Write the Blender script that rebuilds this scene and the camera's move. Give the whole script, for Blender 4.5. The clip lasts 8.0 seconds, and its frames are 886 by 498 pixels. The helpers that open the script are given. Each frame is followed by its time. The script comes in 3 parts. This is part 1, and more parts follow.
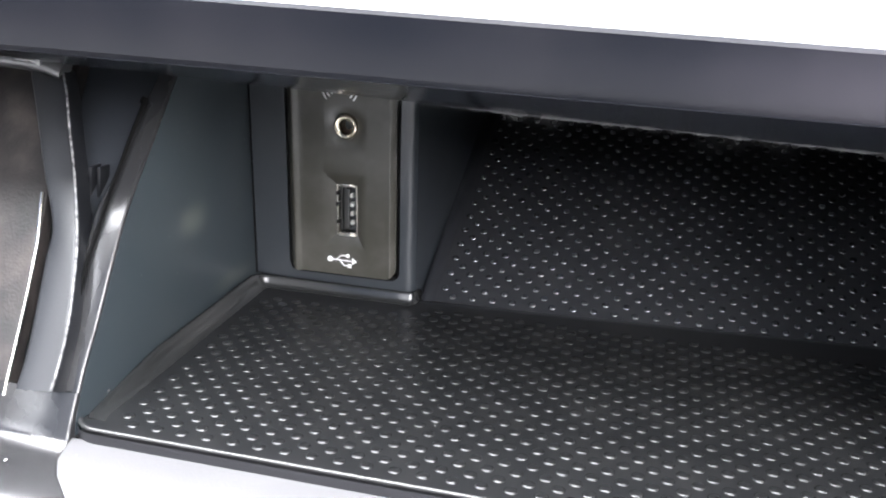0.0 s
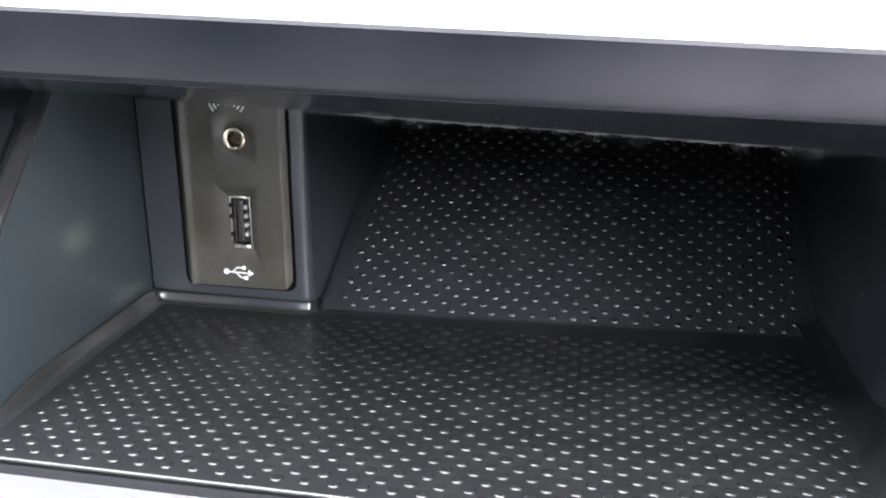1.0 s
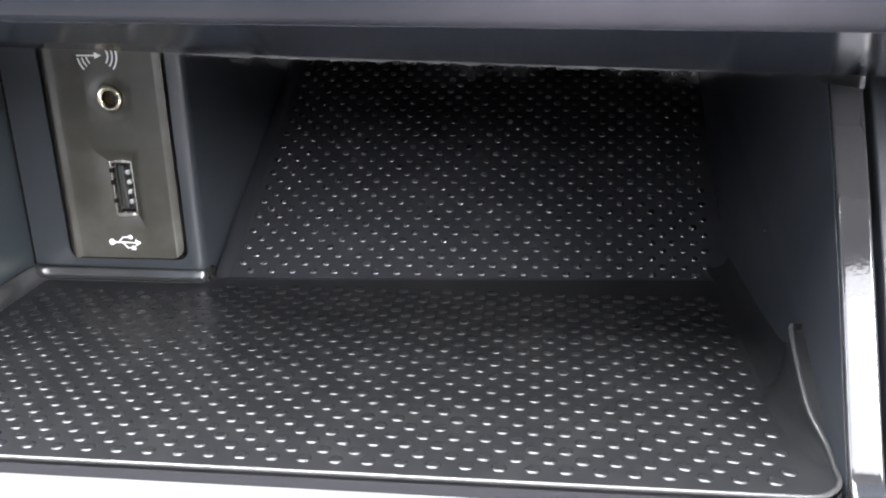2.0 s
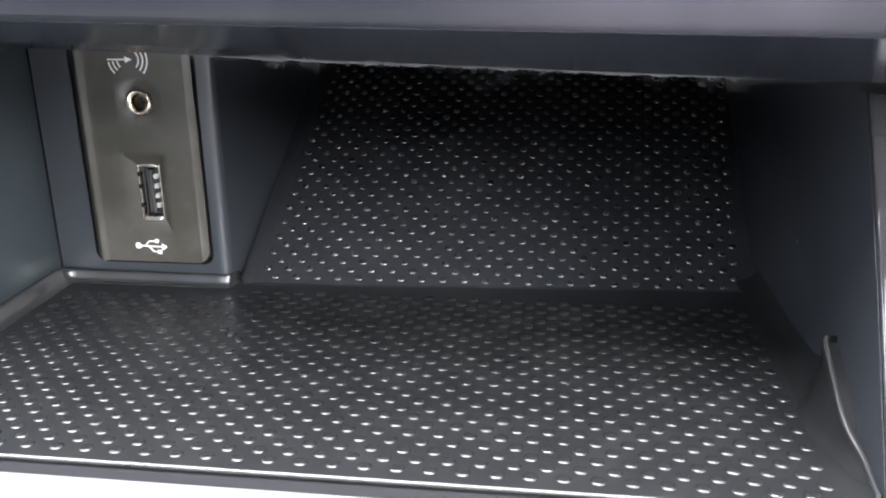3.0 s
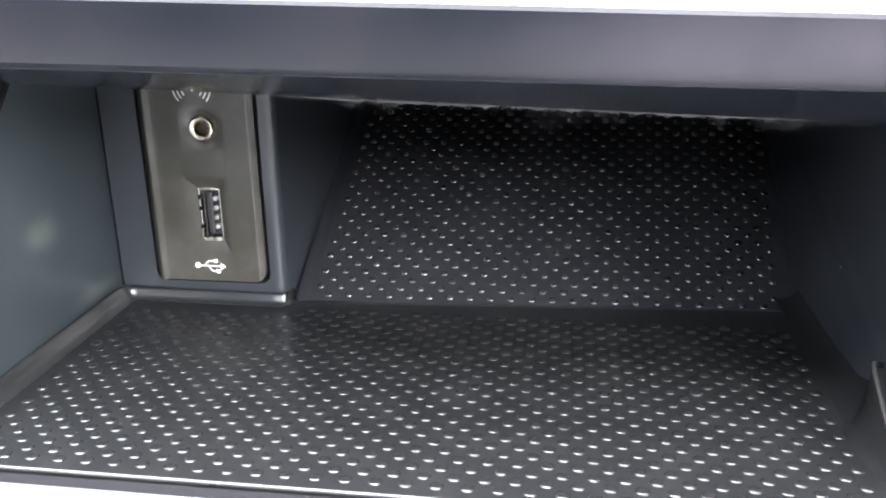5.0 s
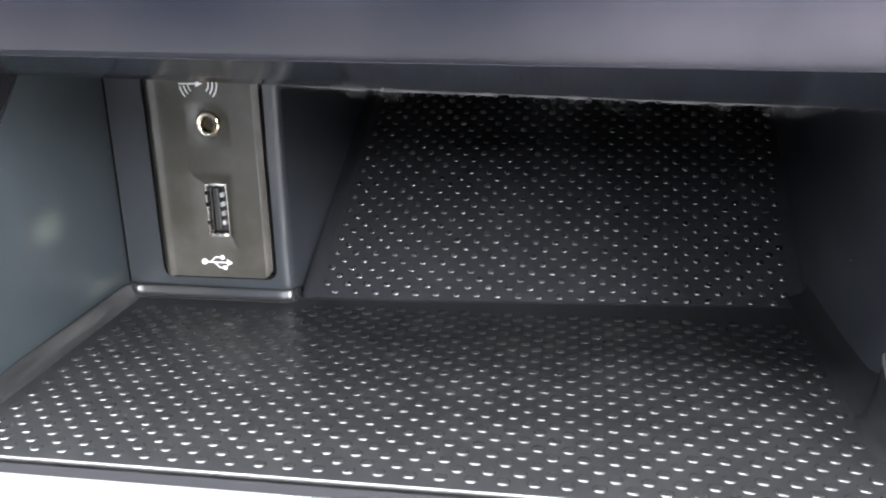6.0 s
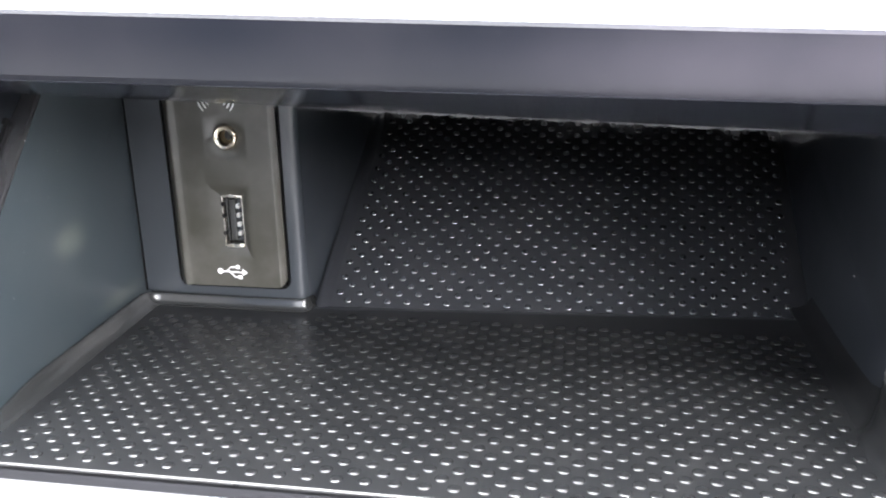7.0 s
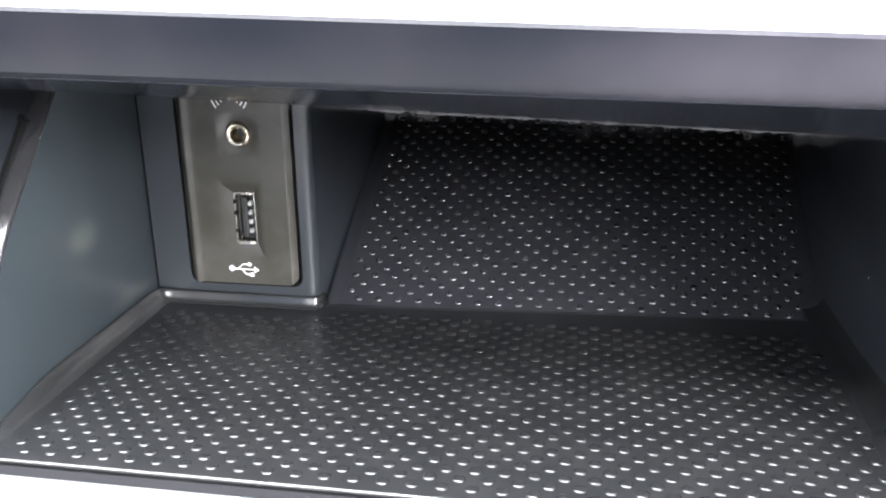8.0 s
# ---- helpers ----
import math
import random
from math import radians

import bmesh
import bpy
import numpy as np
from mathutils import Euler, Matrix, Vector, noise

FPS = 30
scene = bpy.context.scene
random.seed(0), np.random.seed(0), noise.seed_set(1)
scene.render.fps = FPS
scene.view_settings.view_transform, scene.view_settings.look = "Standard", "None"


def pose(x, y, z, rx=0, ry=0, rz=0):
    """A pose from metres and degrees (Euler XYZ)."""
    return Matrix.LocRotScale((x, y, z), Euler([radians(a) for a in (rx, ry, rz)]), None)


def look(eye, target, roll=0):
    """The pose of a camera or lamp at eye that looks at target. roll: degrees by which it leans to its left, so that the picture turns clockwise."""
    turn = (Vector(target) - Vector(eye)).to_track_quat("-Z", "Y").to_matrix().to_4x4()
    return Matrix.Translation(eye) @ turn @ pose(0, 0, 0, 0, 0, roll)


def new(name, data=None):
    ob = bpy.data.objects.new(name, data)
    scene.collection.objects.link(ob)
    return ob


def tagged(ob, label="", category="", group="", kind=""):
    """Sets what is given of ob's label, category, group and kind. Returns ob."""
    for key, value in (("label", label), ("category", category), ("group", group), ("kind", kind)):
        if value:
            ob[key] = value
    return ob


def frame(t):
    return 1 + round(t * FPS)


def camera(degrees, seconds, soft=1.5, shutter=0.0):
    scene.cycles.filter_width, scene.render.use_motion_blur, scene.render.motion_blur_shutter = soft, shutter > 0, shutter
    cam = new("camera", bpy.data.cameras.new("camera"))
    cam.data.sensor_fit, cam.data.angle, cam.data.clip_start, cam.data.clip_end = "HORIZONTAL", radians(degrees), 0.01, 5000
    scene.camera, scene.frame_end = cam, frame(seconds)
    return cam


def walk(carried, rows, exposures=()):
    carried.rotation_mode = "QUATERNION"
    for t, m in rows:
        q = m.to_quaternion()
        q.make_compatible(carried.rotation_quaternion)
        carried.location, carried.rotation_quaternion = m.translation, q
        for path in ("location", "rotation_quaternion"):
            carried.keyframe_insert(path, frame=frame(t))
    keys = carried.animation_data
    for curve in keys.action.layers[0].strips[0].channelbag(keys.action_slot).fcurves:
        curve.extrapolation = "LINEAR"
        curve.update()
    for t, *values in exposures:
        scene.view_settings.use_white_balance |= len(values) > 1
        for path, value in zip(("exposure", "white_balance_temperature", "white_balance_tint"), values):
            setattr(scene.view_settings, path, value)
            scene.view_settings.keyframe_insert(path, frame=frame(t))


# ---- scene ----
cam = camera(54.27, 8.0, soft=2.0)
PATH = [
    (0.0, pose(0.09243, -0.12623, 0.08943, 70.515, -1.575, 14.523)),
    (0.5, pose(0.09187, -0.12713, 0.08954, 70.780, -1.503, 13.831)),
    (0.8, pose(0.09676, -0.12755, 0.08720, 70.743, -0.399, 12.101)),
    (0.9, pose(0.10179, -0.12662, 0.08769, 71.028, -0.091, 11.519)),
    (1.0, pose(0.10559, -0.12531, 0.08823, 71.463, -0.457, 10.353)),
    (1.1, pose(0.10466, -0.12139, 0.08904, 69.962, -0.093, 8.077)),
    (1.2, pose(0.10817, -0.12101, 0.08582, 69.365, 0.345, 6.966)),
    (1.3, pose(0.11134, -0.12005, 0.08418, 69.331, 0.549, 6.409)),
    (1.4, pose(0.11312, -0.11845, 0.08171, 69.432, 0.660, 5.823)),
    (1.5, pose(0.11830, -0.11770, 0.07724, 70.457, 0.852, 6.467)),
    (1.7, pose(0.11804, -0.11641, 0.07807, 70.141, 1.017, 6.323)),
    (2.8, pose(0.11395, -0.11659, 0.08044, 70.417, 0.771, 7.256)),
    (3.0, pose(0.11389, -0.11618, 0.07828, 70.917, 0.641, 7.523)),
    (3.5, pose(0.11191, -0.11611, 0.07854, 70.755, 0.707, 7.973)),
    (4.0, pose(0.10192, -0.12276, 0.08635, 70.858, 0.159, 8.490)),
    (4.5, pose(0.10622, -0.12331, 0.08421, 71.461, 0.554, 8.544)),
    (4.7, pose(0.10440, -0.12212, 0.08573, 70.771, 0.690, 8.279)),
    (5.8, pose(0.10696, -0.12498, 0.08650, 70.976, 1.125, 8.341)),
    (6.0, pose(0.10628, -0.12280, 0.08259, 71.455, 1.035, 8.937)),
    (6.5, pose(0.10683, -0.12478, 0.08619, 71.517, 0.965, 9.350)),
    (7.0, pose(0.10475, -0.12607, 0.08763, 71.226, 0.844, 9.211)),
    (7.5, pose(0.10031, -0.12742, 0.08959, 71.223, 0.474, 9.246)),
    (8.0, pose(0.10113, -0.12618, 0.08861, 70.864, 0.479, 9.212)),
]
walk(cam, PATH, [(0.0, 1.4), (0.8, 1.38), (1.2, 1.62), (1.5, 1.7), (3.0, 1.8), (4.0, 2.07), (4.5, 1.98), (8.0, 1.98)])

# ---- world, sun, window light ----
world = bpy.data.worlds.new("world")
scene.world = world
world.use_nodes = True
wn = world.node_tree.nodes
sky = wn.new("ShaderNodeTexSky")
sky.sky_type, sky.sun_disc = "NISHITA", False
sky.sun_elevation, sky.sun_rotation = radians(79), radians(0)
world.node_tree.links.new(sky.outputs["Color"], wn["Background"].inputs["Color"])
wn["Background"].inputs["Strength"].default_value = 0.10
# bright overcast: a broad, weak sun
sun = new("sun", bpy.data.lights.new("sun", "SUN"))
sun.data.energy, sun.data.angle, sun.data.color = 1.0, radians(15), (1.0, 0.97, 0.93)
sun.matrix_world = look((0.0, 0.0, 0.0), (0.05, -0.25, -1.0))


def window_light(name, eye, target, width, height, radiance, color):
    """A rectangular area lamp for daylight, at the car's windows and overhead."""
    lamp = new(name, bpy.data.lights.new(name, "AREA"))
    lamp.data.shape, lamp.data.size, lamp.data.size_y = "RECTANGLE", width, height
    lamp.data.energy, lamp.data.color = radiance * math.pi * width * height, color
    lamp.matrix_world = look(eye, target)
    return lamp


DAY = (0.945, 0.955, 1.0)
window_light("rear_window_light", (0.28, -0.93, 0.53), (0.08, 0.03, 0.02), 0.92, 0.48, 3.9, DAY)
window_light("right_window_light", (0.70, -0.62, 0.42), (0.06, 0.06, 0.02), 0.44, 0.34, 19.5, (0.975, 0.95, 0.985))
window_light("left_window_light", (-0.60, -0.66, 0.46), (0.06, 0.03, 0.02), 0.34, 0.32, 5.2, DAY)
# overhead lamp added to light the floor's front and trim; no opening is seen
window_light("added_overhead_light", (-0.08, -0.37, 0.665), (-0.08, -0.10, 0.0), 0.80, 0.22, 16.0, DAY)
window_light("windscreen_light", (-0.15, 0.14, 0.40), (-0.15, -0.113, 0.0), 1.0, 0.86, 15.0, DAY)


# ---- materials ----
def material(name, color, rough, metal=0.0, grain=0.0, grain_size=0.0005, spots=0.0, spot_size=0.01, spot_color=None, rough_var=0.05, coat=0.0, smudge_sheen=None, smudge_sheen_color=(0.20, 0.21, 0.17), gloss=0.5):
    """Plastic, metal or paint: colour with broad stains, fine grain relief and uneven gloss. Sizes in metres."""
    m = bpy.data.materials.new(name)
    m.use_nodes = True
    nt, bsdf = m.node_tree, m.node_tree.nodes["Principled BSDF"]
    n, link = nt.nodes, nt.links.new
    coord = n.new("ShaderNodeTexCoord")
    bsdf.inputs["Metallic"].default_value = metal
    bsdf.inputs["Coat Weight"].default_value = coat
    bsdf.inputs["Specular IOR Level"].default_value = gloss
    big = n.new("ShaderNodeTexNoise")
    big.inputs["Scale"].default_value, big.inputs["Detail"].default_value = 1 / spot_size, 3
    link(coord.outputs["Object"], big.inputs["Vector"])
    ramp = n.new("ShaderNodeMapRange")
    ramp.interpolation_type = "SMOOTHERSTEP"
    ramp.inputs["From Min"].default_value, ramp.inputs["From Max"].default_value = 0.30, 0.86
    link(big.outputs["Fac"], ramp.inputs["Value"])
    fac = n.new("ShaderNodeMath")
    fac.operation = "MULTIPLY"
    link(ramp.outputs["Result"], fac.inputs[0])
    fac.inputs[1].default_value = spots
    mix = n.new("ShaderNodeMix")
    mix.data_type = "RGBA"
    mix.inputs["A"].default_value = (*color, 1)
    mix.inputs["B"].default_value = (*(spot_color or [min(1, c * 1.8) for c in color]), 1)
    link(fac.outputs[0], mix.inputs["Factor"])
    colour = mix.outputs["Result"]
    for at, scale, radius, amount in smudge_sheen or ():
        # a pale mark, for rubbed smudges and painted reflections: centre, stretch, radius and strength
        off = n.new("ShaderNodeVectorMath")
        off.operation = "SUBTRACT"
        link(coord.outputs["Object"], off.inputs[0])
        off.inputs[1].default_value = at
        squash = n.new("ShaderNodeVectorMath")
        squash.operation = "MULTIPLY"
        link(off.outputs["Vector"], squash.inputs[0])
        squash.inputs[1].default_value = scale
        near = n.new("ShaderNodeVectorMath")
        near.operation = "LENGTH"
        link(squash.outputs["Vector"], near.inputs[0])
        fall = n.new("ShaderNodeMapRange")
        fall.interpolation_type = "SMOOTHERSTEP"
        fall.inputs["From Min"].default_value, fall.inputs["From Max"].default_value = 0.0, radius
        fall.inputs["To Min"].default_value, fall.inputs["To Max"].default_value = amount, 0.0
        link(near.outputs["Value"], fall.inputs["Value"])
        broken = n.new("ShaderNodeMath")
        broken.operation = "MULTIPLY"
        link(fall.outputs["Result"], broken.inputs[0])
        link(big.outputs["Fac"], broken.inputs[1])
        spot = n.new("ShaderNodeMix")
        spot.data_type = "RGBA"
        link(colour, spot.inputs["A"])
        spot.inputs["B"].default_value = (*smudge_sheen_color, 1)
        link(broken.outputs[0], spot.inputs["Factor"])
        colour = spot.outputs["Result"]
    link(colour, bsdf.inputs["Base Color"])
    rr = n.new("ShaderNodeMapRange")
    rr.inputs["To Min"].default_value, rr.inputs["To Max"].default_value = rough - rough_var, rough + rough_var
    link(big.outputs["Fac"], rr.inputs["Value"])
    link(rr.outputs["Result"], bsdf.inputs["Roughness"])
    if grain:
        fine = n.new("ShaderNodeTexNoise")
        fine.inputs["Scale"].default_value, fine.inputs["Detail"].default_value = 1 / grain_size, 1
        link(coord.outputs["Object"], fine.inputs["Vector"])
        bump = n.new("ShaderNodeBump")
        bump.inputs["Strength"].default_value, bump.inputs["Distance"].default_value = grain, grain_size * 0.3
        link(fine.outputs["Fac"], bump.inputs["Height"])
        link(bump.outputs["Normal"], bsdf.inputs["Normal"])
    return m


DUST = (0.20, 0.19, 0.18)
M_BIN = material("black_moulded_plastic", (0.026, 0.0290, 0.034), 0.38, grain=0.0, grain_size=0.0004, spots=0.0, spot_size=0.012, spot_color=DUST)
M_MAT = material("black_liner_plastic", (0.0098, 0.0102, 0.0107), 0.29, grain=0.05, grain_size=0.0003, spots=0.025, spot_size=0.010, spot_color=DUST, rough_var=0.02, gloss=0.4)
# lighter copy of the liner: haze over the back panel put into its colour
M_BACK = material("hazed_liner_plastic", (0.0165, 0.0172, 0.0192), 0.34, grain=0.05, grain_size=0.0003, spots=0.03, spot_size=0.010, spot_color=DUST, rough_var=0.02, gloss=0.4)
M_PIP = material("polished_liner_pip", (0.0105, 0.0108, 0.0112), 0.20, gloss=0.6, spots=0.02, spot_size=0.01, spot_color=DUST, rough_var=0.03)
# pips lightened to go with the back panel's painted haze, and glossier
M_WALL_PIP = material("hazed_liner_pip", (0.0190, 0.0200, 0.0225), 0.16, gloss=1.0, rough_var=0.03)
M_WALL = material("smudged_black_plastic", (0.028, 0.0360, 0.0405), 0.38, grain=0.0, grain_size=0.0004, spots=0.03, spot_size=0.012, spot_color=DUST, smudge_sheen=(((-0.0104, 0.0462, 0.0272), (1, 0.6, 1), 0.0060, 0.36), ((-0.0104, 0.063, 0.0065), (1, 0.22, 1), 0.0035, 0.35)))
M_HOUSE = material("satin_housing_plastic", (0.0235, 0.0268, 0.0305), 0.34, gloss=0.6, rough_var=0.03)
M_RIDGE = material("satin_liner_ridge", (0.0155, 0.016, 0.016), 0.22, rough_var=0.02)
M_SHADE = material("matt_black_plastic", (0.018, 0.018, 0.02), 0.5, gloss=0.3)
M_FILLET = material("matt_moulded_plastic", (0.012, 0.0128, 0.0150), 0.42, gloss=0.4)
M_GLOSS = material("glossy_black_plastic", (0.03, 0.03, 0.03), 0.29)
# pale patches and mottling paint blurred window reflections into the dash colour
M_DASH = material("black_soft_dash_plastic", (0.0036, 0.0043, 0.0065), 0.30, smudge_sheen=(((0.128, -0.004, 0.073), (0.22, 0, 1), 0.012, 0.15), ((0.185, -0.004, 0.074), (0.3, 0, 1), 0.012, 0.13)), smudge_sheen_color=(0.20, 0.18, 0.21), grain=0.05, grain_size=0.0005, spots=0.4, spot_size=0.034, spot_color=(0.020, 0.0188, 0.0215), rough_var=0.03, gloss=0.125)
M_UNDER = material("smooth_black_plastic", (0.009, 0.0098, 0.0125), 0.15, rough_var=0.03)
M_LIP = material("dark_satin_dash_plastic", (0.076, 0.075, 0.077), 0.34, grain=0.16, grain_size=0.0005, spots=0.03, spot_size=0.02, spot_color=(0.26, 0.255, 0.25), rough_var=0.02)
M_TRIM = material("satin_trim_plastic", (0.017, 0.017, 0.0178), 0.22, gloss=0.6, grain=0.05, grain_size=0.0006, spots=0.03, spot_size=0.01, spot_color=DUST, rough_var=0.03)
M_TRIM_SHINY = material("polished_trim_plastic", (0.017, 0.017, 0.0178), 0.07, gloss=0.8, grain=0.05, grain_size=0.0006, spots=0.03, spot_size=0.01, spot_color=DUST, rough_var=0.03)
# pale colour that stands for highlights on the grip bar and its arm
M_GLINT = material("painted_glint", (0.09, 0.09, 0.09), 0.28, spots=0.7, spot_size=0.0012, spot_color=(0.4, 0.4, 0.39))
M_GRIP = material("dark_grey_grip_plastic", (0.010, 0.0106, 0.0122), 0.36, grain=0.1, grain_size=0.0005, spots=0.06, spot_size=0.008)
# pale base colour stands for the windscreen's glare on the dashboard top
M_TOP = material("dash_top_glare", (0.55, 0.55, 0.55), 0.5, grain=0.4, grain_size=0.0008, spots=0.2, spot_size=0.02)
M_PLATE = material("warm_grey_socket_plastic", (0.035, 0.0335, 0.0262), 0.32, gloss=0.55, grain=0.25, grain_size=0.0003, spots=0.12, spot_size=0.006, spot_color=DUST)
M_NICKEL = material("nickel", (0.72, 0.68, 0.60), 0.22, metal=1.0, spots=0.3, spot_size=0.002, spot_color=(0.45, 0.40, 0.32))
M_GOLD = material("worn_gold_contact", (0.42, 0.34, 0.22), 0.3, metal=1.0)
M_CONTACT = material("pale_metal_contact", (0.75, 0.74, 0.70), 0.35, metal=0.6)
M_DARK = material("black_socket_insulator", (0.006, 0.006, 0.006), 0.6, gloss=0.06)
M_TONGUE = material("grey_black_tongue", (0.03, 0.03, 0.029), 0.16)
M_JACK = material("brassy_nickel", (0.74, 0.66, 0.52), 0.22, metal=1.0, spots=0.4, spot_size=0.0015, spot_color=(0.42, 0.34, 0.24))
M_PAINT = material("white_printed_paint", (0.78, 0.78, 0.76), 0.5, spots=0.2, spot_size=0.002, spot_color=(0.6, 0.6, 0.58))
M_FLUFF = material("grey_dust_fluff", (0.056, 0.0555, 0.055), 0.9)
M_GAP_BLACK = material("gap_shade_black", (0.004, 0.004, 0.004), 0.95, gloss=0.08)
M_GRIT = material("pale_grit", (0.5, 0.49, 0.47), 0.8)
M_BROWN = material("brown_console_plastic", (0.012, 0.0108, 0.0105), 0.5, grain=0.4, grain_size=0.0006, spots=0.35, spot_size=0.009, spot_color=(0.12, 0.10, 0.09), gloss=0.3)
M_CABIN = material("grey_cabin_trim", (0.30, 0.30, 0.30), 0.8, spots=0.2, spot_size=0.2)
M_BOUNCE = material("pale_bounce_grey", (0.42, 0.42, 0.425), 0.95, spots=0.2, spot_size=0.05)
M_BOUNCE_WALL = material("pale_bounce_wall", (0.5, 0.49, 0.47), 0.7, spots=0.2, spot_size=0.1)
M_SHELL_DARK = material("dark_unseen_shell", (0.04, 0.04, 0.042), 0.9, grain=0.5, grain_size=0.002, spots=0.2, spot_size=0.1)

MM = 0.001


# ---- mesh helpers (coordinates in millimetres) ----
def mesh_object(name, bm, mat, smooth=True, angle=35):
    bmesh.ops.recalc_face_normals(bm, faces=bm.faces)
    bmesh.ops.scale(bm, vec=(MM, MM, MM), verts=bm.verts)
    me = bpy.data.meshes.new(name)
    bm.to_mesh(me)
    bm.free()
    me.materials.append(mat)
    if smooth:
        me.shade_smooth()
        me.set_sharp_from_angle(angle=radians(angle))
    return me


def part(name, bm, mat, parent=None, label="", angle=35):
    ob = new(name, mesh_object(name, bm, mat, angle=angle))
    if parent:
        ob.parent = parent
    return tagged(ob, label) if label else ob


def thing(name, label, category, kind="", at=(0, 0, 0), group=""):
    e = new(name)
    e.empty_display_size = 0.01
    e.location = [c * MM for c in at]
    return tagged(e, label, category, group, kind)


def prism(poly, axis, a, b, bevel=0.0, seg=2, bm=None):
    """A polygon in the two axes other than axis, drawn out from a to b along axis, its edges rounded."""
    bm = bm or bmesh.new()
    k = "xyz".index(axis)

    def at(u, v, w):
        c = [u, v]
        c.insert(k, w)
        return c
    lo = [bm.verts.new(at(u, v, a)) for u, v in poly]
    hi = [bm.verts.new(at(u, v, b)) for u, v in poly]
    made = [bm.faces.new(lo), bm.faces.new(hi)]
    for i in range(len(poly)):
        j = (i + 1) % len(poly)
        made.append(bm.faces.new((lo[i], lo[j], hi[j], hi[i])))
    if bevel:
        edges = list({e for f in made for e in f.edges})
        bmesh.ops.bevel(bm, geom=edges, offset=bevel, segments=seg, affect="EDGES", profile=0.5, clamp_overlap=True)
    return bm


def box(x0, x1, y0, y1, z0, z1, bevel=0.0, seg=2, bm=None):
    return prism([(x0, y0), (x1, y0), (x1, y1), (x0, y1)], "z", z0, z1, bevel, seg, bm)


def loft(rings, closed=True, caps=True, bm=None):
    bm = bm or bmesh.new()
    vs = [[bm.verts.new(p) for p in r] for r in rings]
    n = len(rings[0])
    for r, s in zip(vs, vs[1:]):
        for i in range(n if closed else n - 1):
            j = (i + 1) % n
            bm.faces.new((r[i], r[j], s[j], s[i]))
    if caps and closed:
        bm.faces.new(vs[0])
        bm.faces.new(vs[-1])
    return bm


def tube(points, radius, seg=8, closed=False, bm=None):
    """A round rod along points."""
    pts = [Vector(q) for q in points]
    rings, side = [], Vector((0, 0, 1))
    for i, q in enumerate(pts):
        a = pts[i - 1] if i or closed else q
        b = pts[(i + 1) % len(pts)] if i + 1 < len(pts) or closed else q
        d = (b - a).normalized()
        u = d.cross(side)
        u = (u if u.length > 0.05 else d.cross(Vector((1, 0, 0)))).normalized()
        v = u.cross(d)
        rings.append([q + (u * math.cos(w) + v * math.sin(w)) * radius for w in (2 * math.pi * k / seg for k in range(seg))])
    return loft(rings + ([rings[0]] if closed else []), True, not closed, bm)


def arc(cx, cy, r, a0, a1, n=6):
    return [(cx + r * math.cos(radians(a0 + (a1 - a0) * i / n)), cy + r * math.sin(radians(a0 + (a1 - a0) * i / n))) for i in range(n + 1)]


def spline(pts, n=6):
    """Points along a smooth line through pts."""
    out, q = [], [Vector(p) for p in pts]
    for i in range(len(q) - 1):
        p0, p1, p2, p3 = q[max(i - 1, 0)], q[i], q[i + 1], q[min(i + 2, len(q) - 1)]
        for k in range(n):
            t = k / n
            out.append(0.5 * (2 * p1 + (p2 - p0) * t + (2 * p0 - 5 * p1 + 4 * p2 - p3) * t * t + (3 * p1 - p0 - 3 * p2 + p3) * t ** 3))
    return [tuple(v) for v in out + [q[-1]]]


# ---- the storage bin ----
PX, PY = 5.3, 2.735                      # pitch of the moulded pips
bin_thing = thing("storage_bin", "black moulded plastic storage bin set into the dashboard", "storage bin", at=(0, 0, 0))

# floor with rounded front corners
outline = arc(-5.5, 2.7, 6, 180, 270) + arc(157, 3.2, 6.5, 270, 360) + [(164, 83.2), (36, 75.2), (-11.5, 75.2)]
part("floor_panel", prism(outline, "z", -3, 0), M_MAT, bin_thing, "dark liner floor covered in small raised pips")
# raised bead along the floor's front edge
bead = [(-10.6, 9, 1.6), (-11.2, 6, 0.5)] + [(x, y, 0.25) for x, y in arc(-5.5, 2.8, 6, 180, 270)] + [(x, y, 0.25) for x, y in arc(157, 3.3, 6.5, 270, 345)]
bead += spline([(163.5, 5.0, 0.35), (163.3, 9.0, 1.8), (161.8, 14.5, 4.6), (161.3, 20.0, 8.2), (161.3, 27.5, 12.6), (161.9, 29.5, 13.4)], 5)
part("front_bead", tube(bead, 0.45, 10), M_GLOSS, bin_thing, "shiny raised bead along the floor's front edge")


def wall_place(i, j):
    return Vector((40.7, 85.0, 0.6)) + i * Vector((5.364, 0.332, -0.06)) + j * Vector((0.117, 2.239, 1.394))


# back panel: leans far back, with a hollow curve into the floor
rows = []
for x_i in (-1.2, 23.4):
    foot = wall_place(x_i, -1.5)
    prof = [Vector((foot.x, foot.y + y, z)) for y, z in ((-8.5, -0.6), (-6.2, -0.02), (-4.6, -0.12), (-3.2, -0.45), (-1.9, -0.95), (-0.9, -1.32))]
    prof += [wall_place(x_i, j) for j in (-1.5, -1.0, 0, 2, 6, 12, 18, 24, 30, 36, 42)]
    back = [q + Vector((0, 2.0, -3.0)) for q in reversed(prof)]
    rows.append(prof + back)
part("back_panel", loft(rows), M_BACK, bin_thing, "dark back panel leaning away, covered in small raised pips")

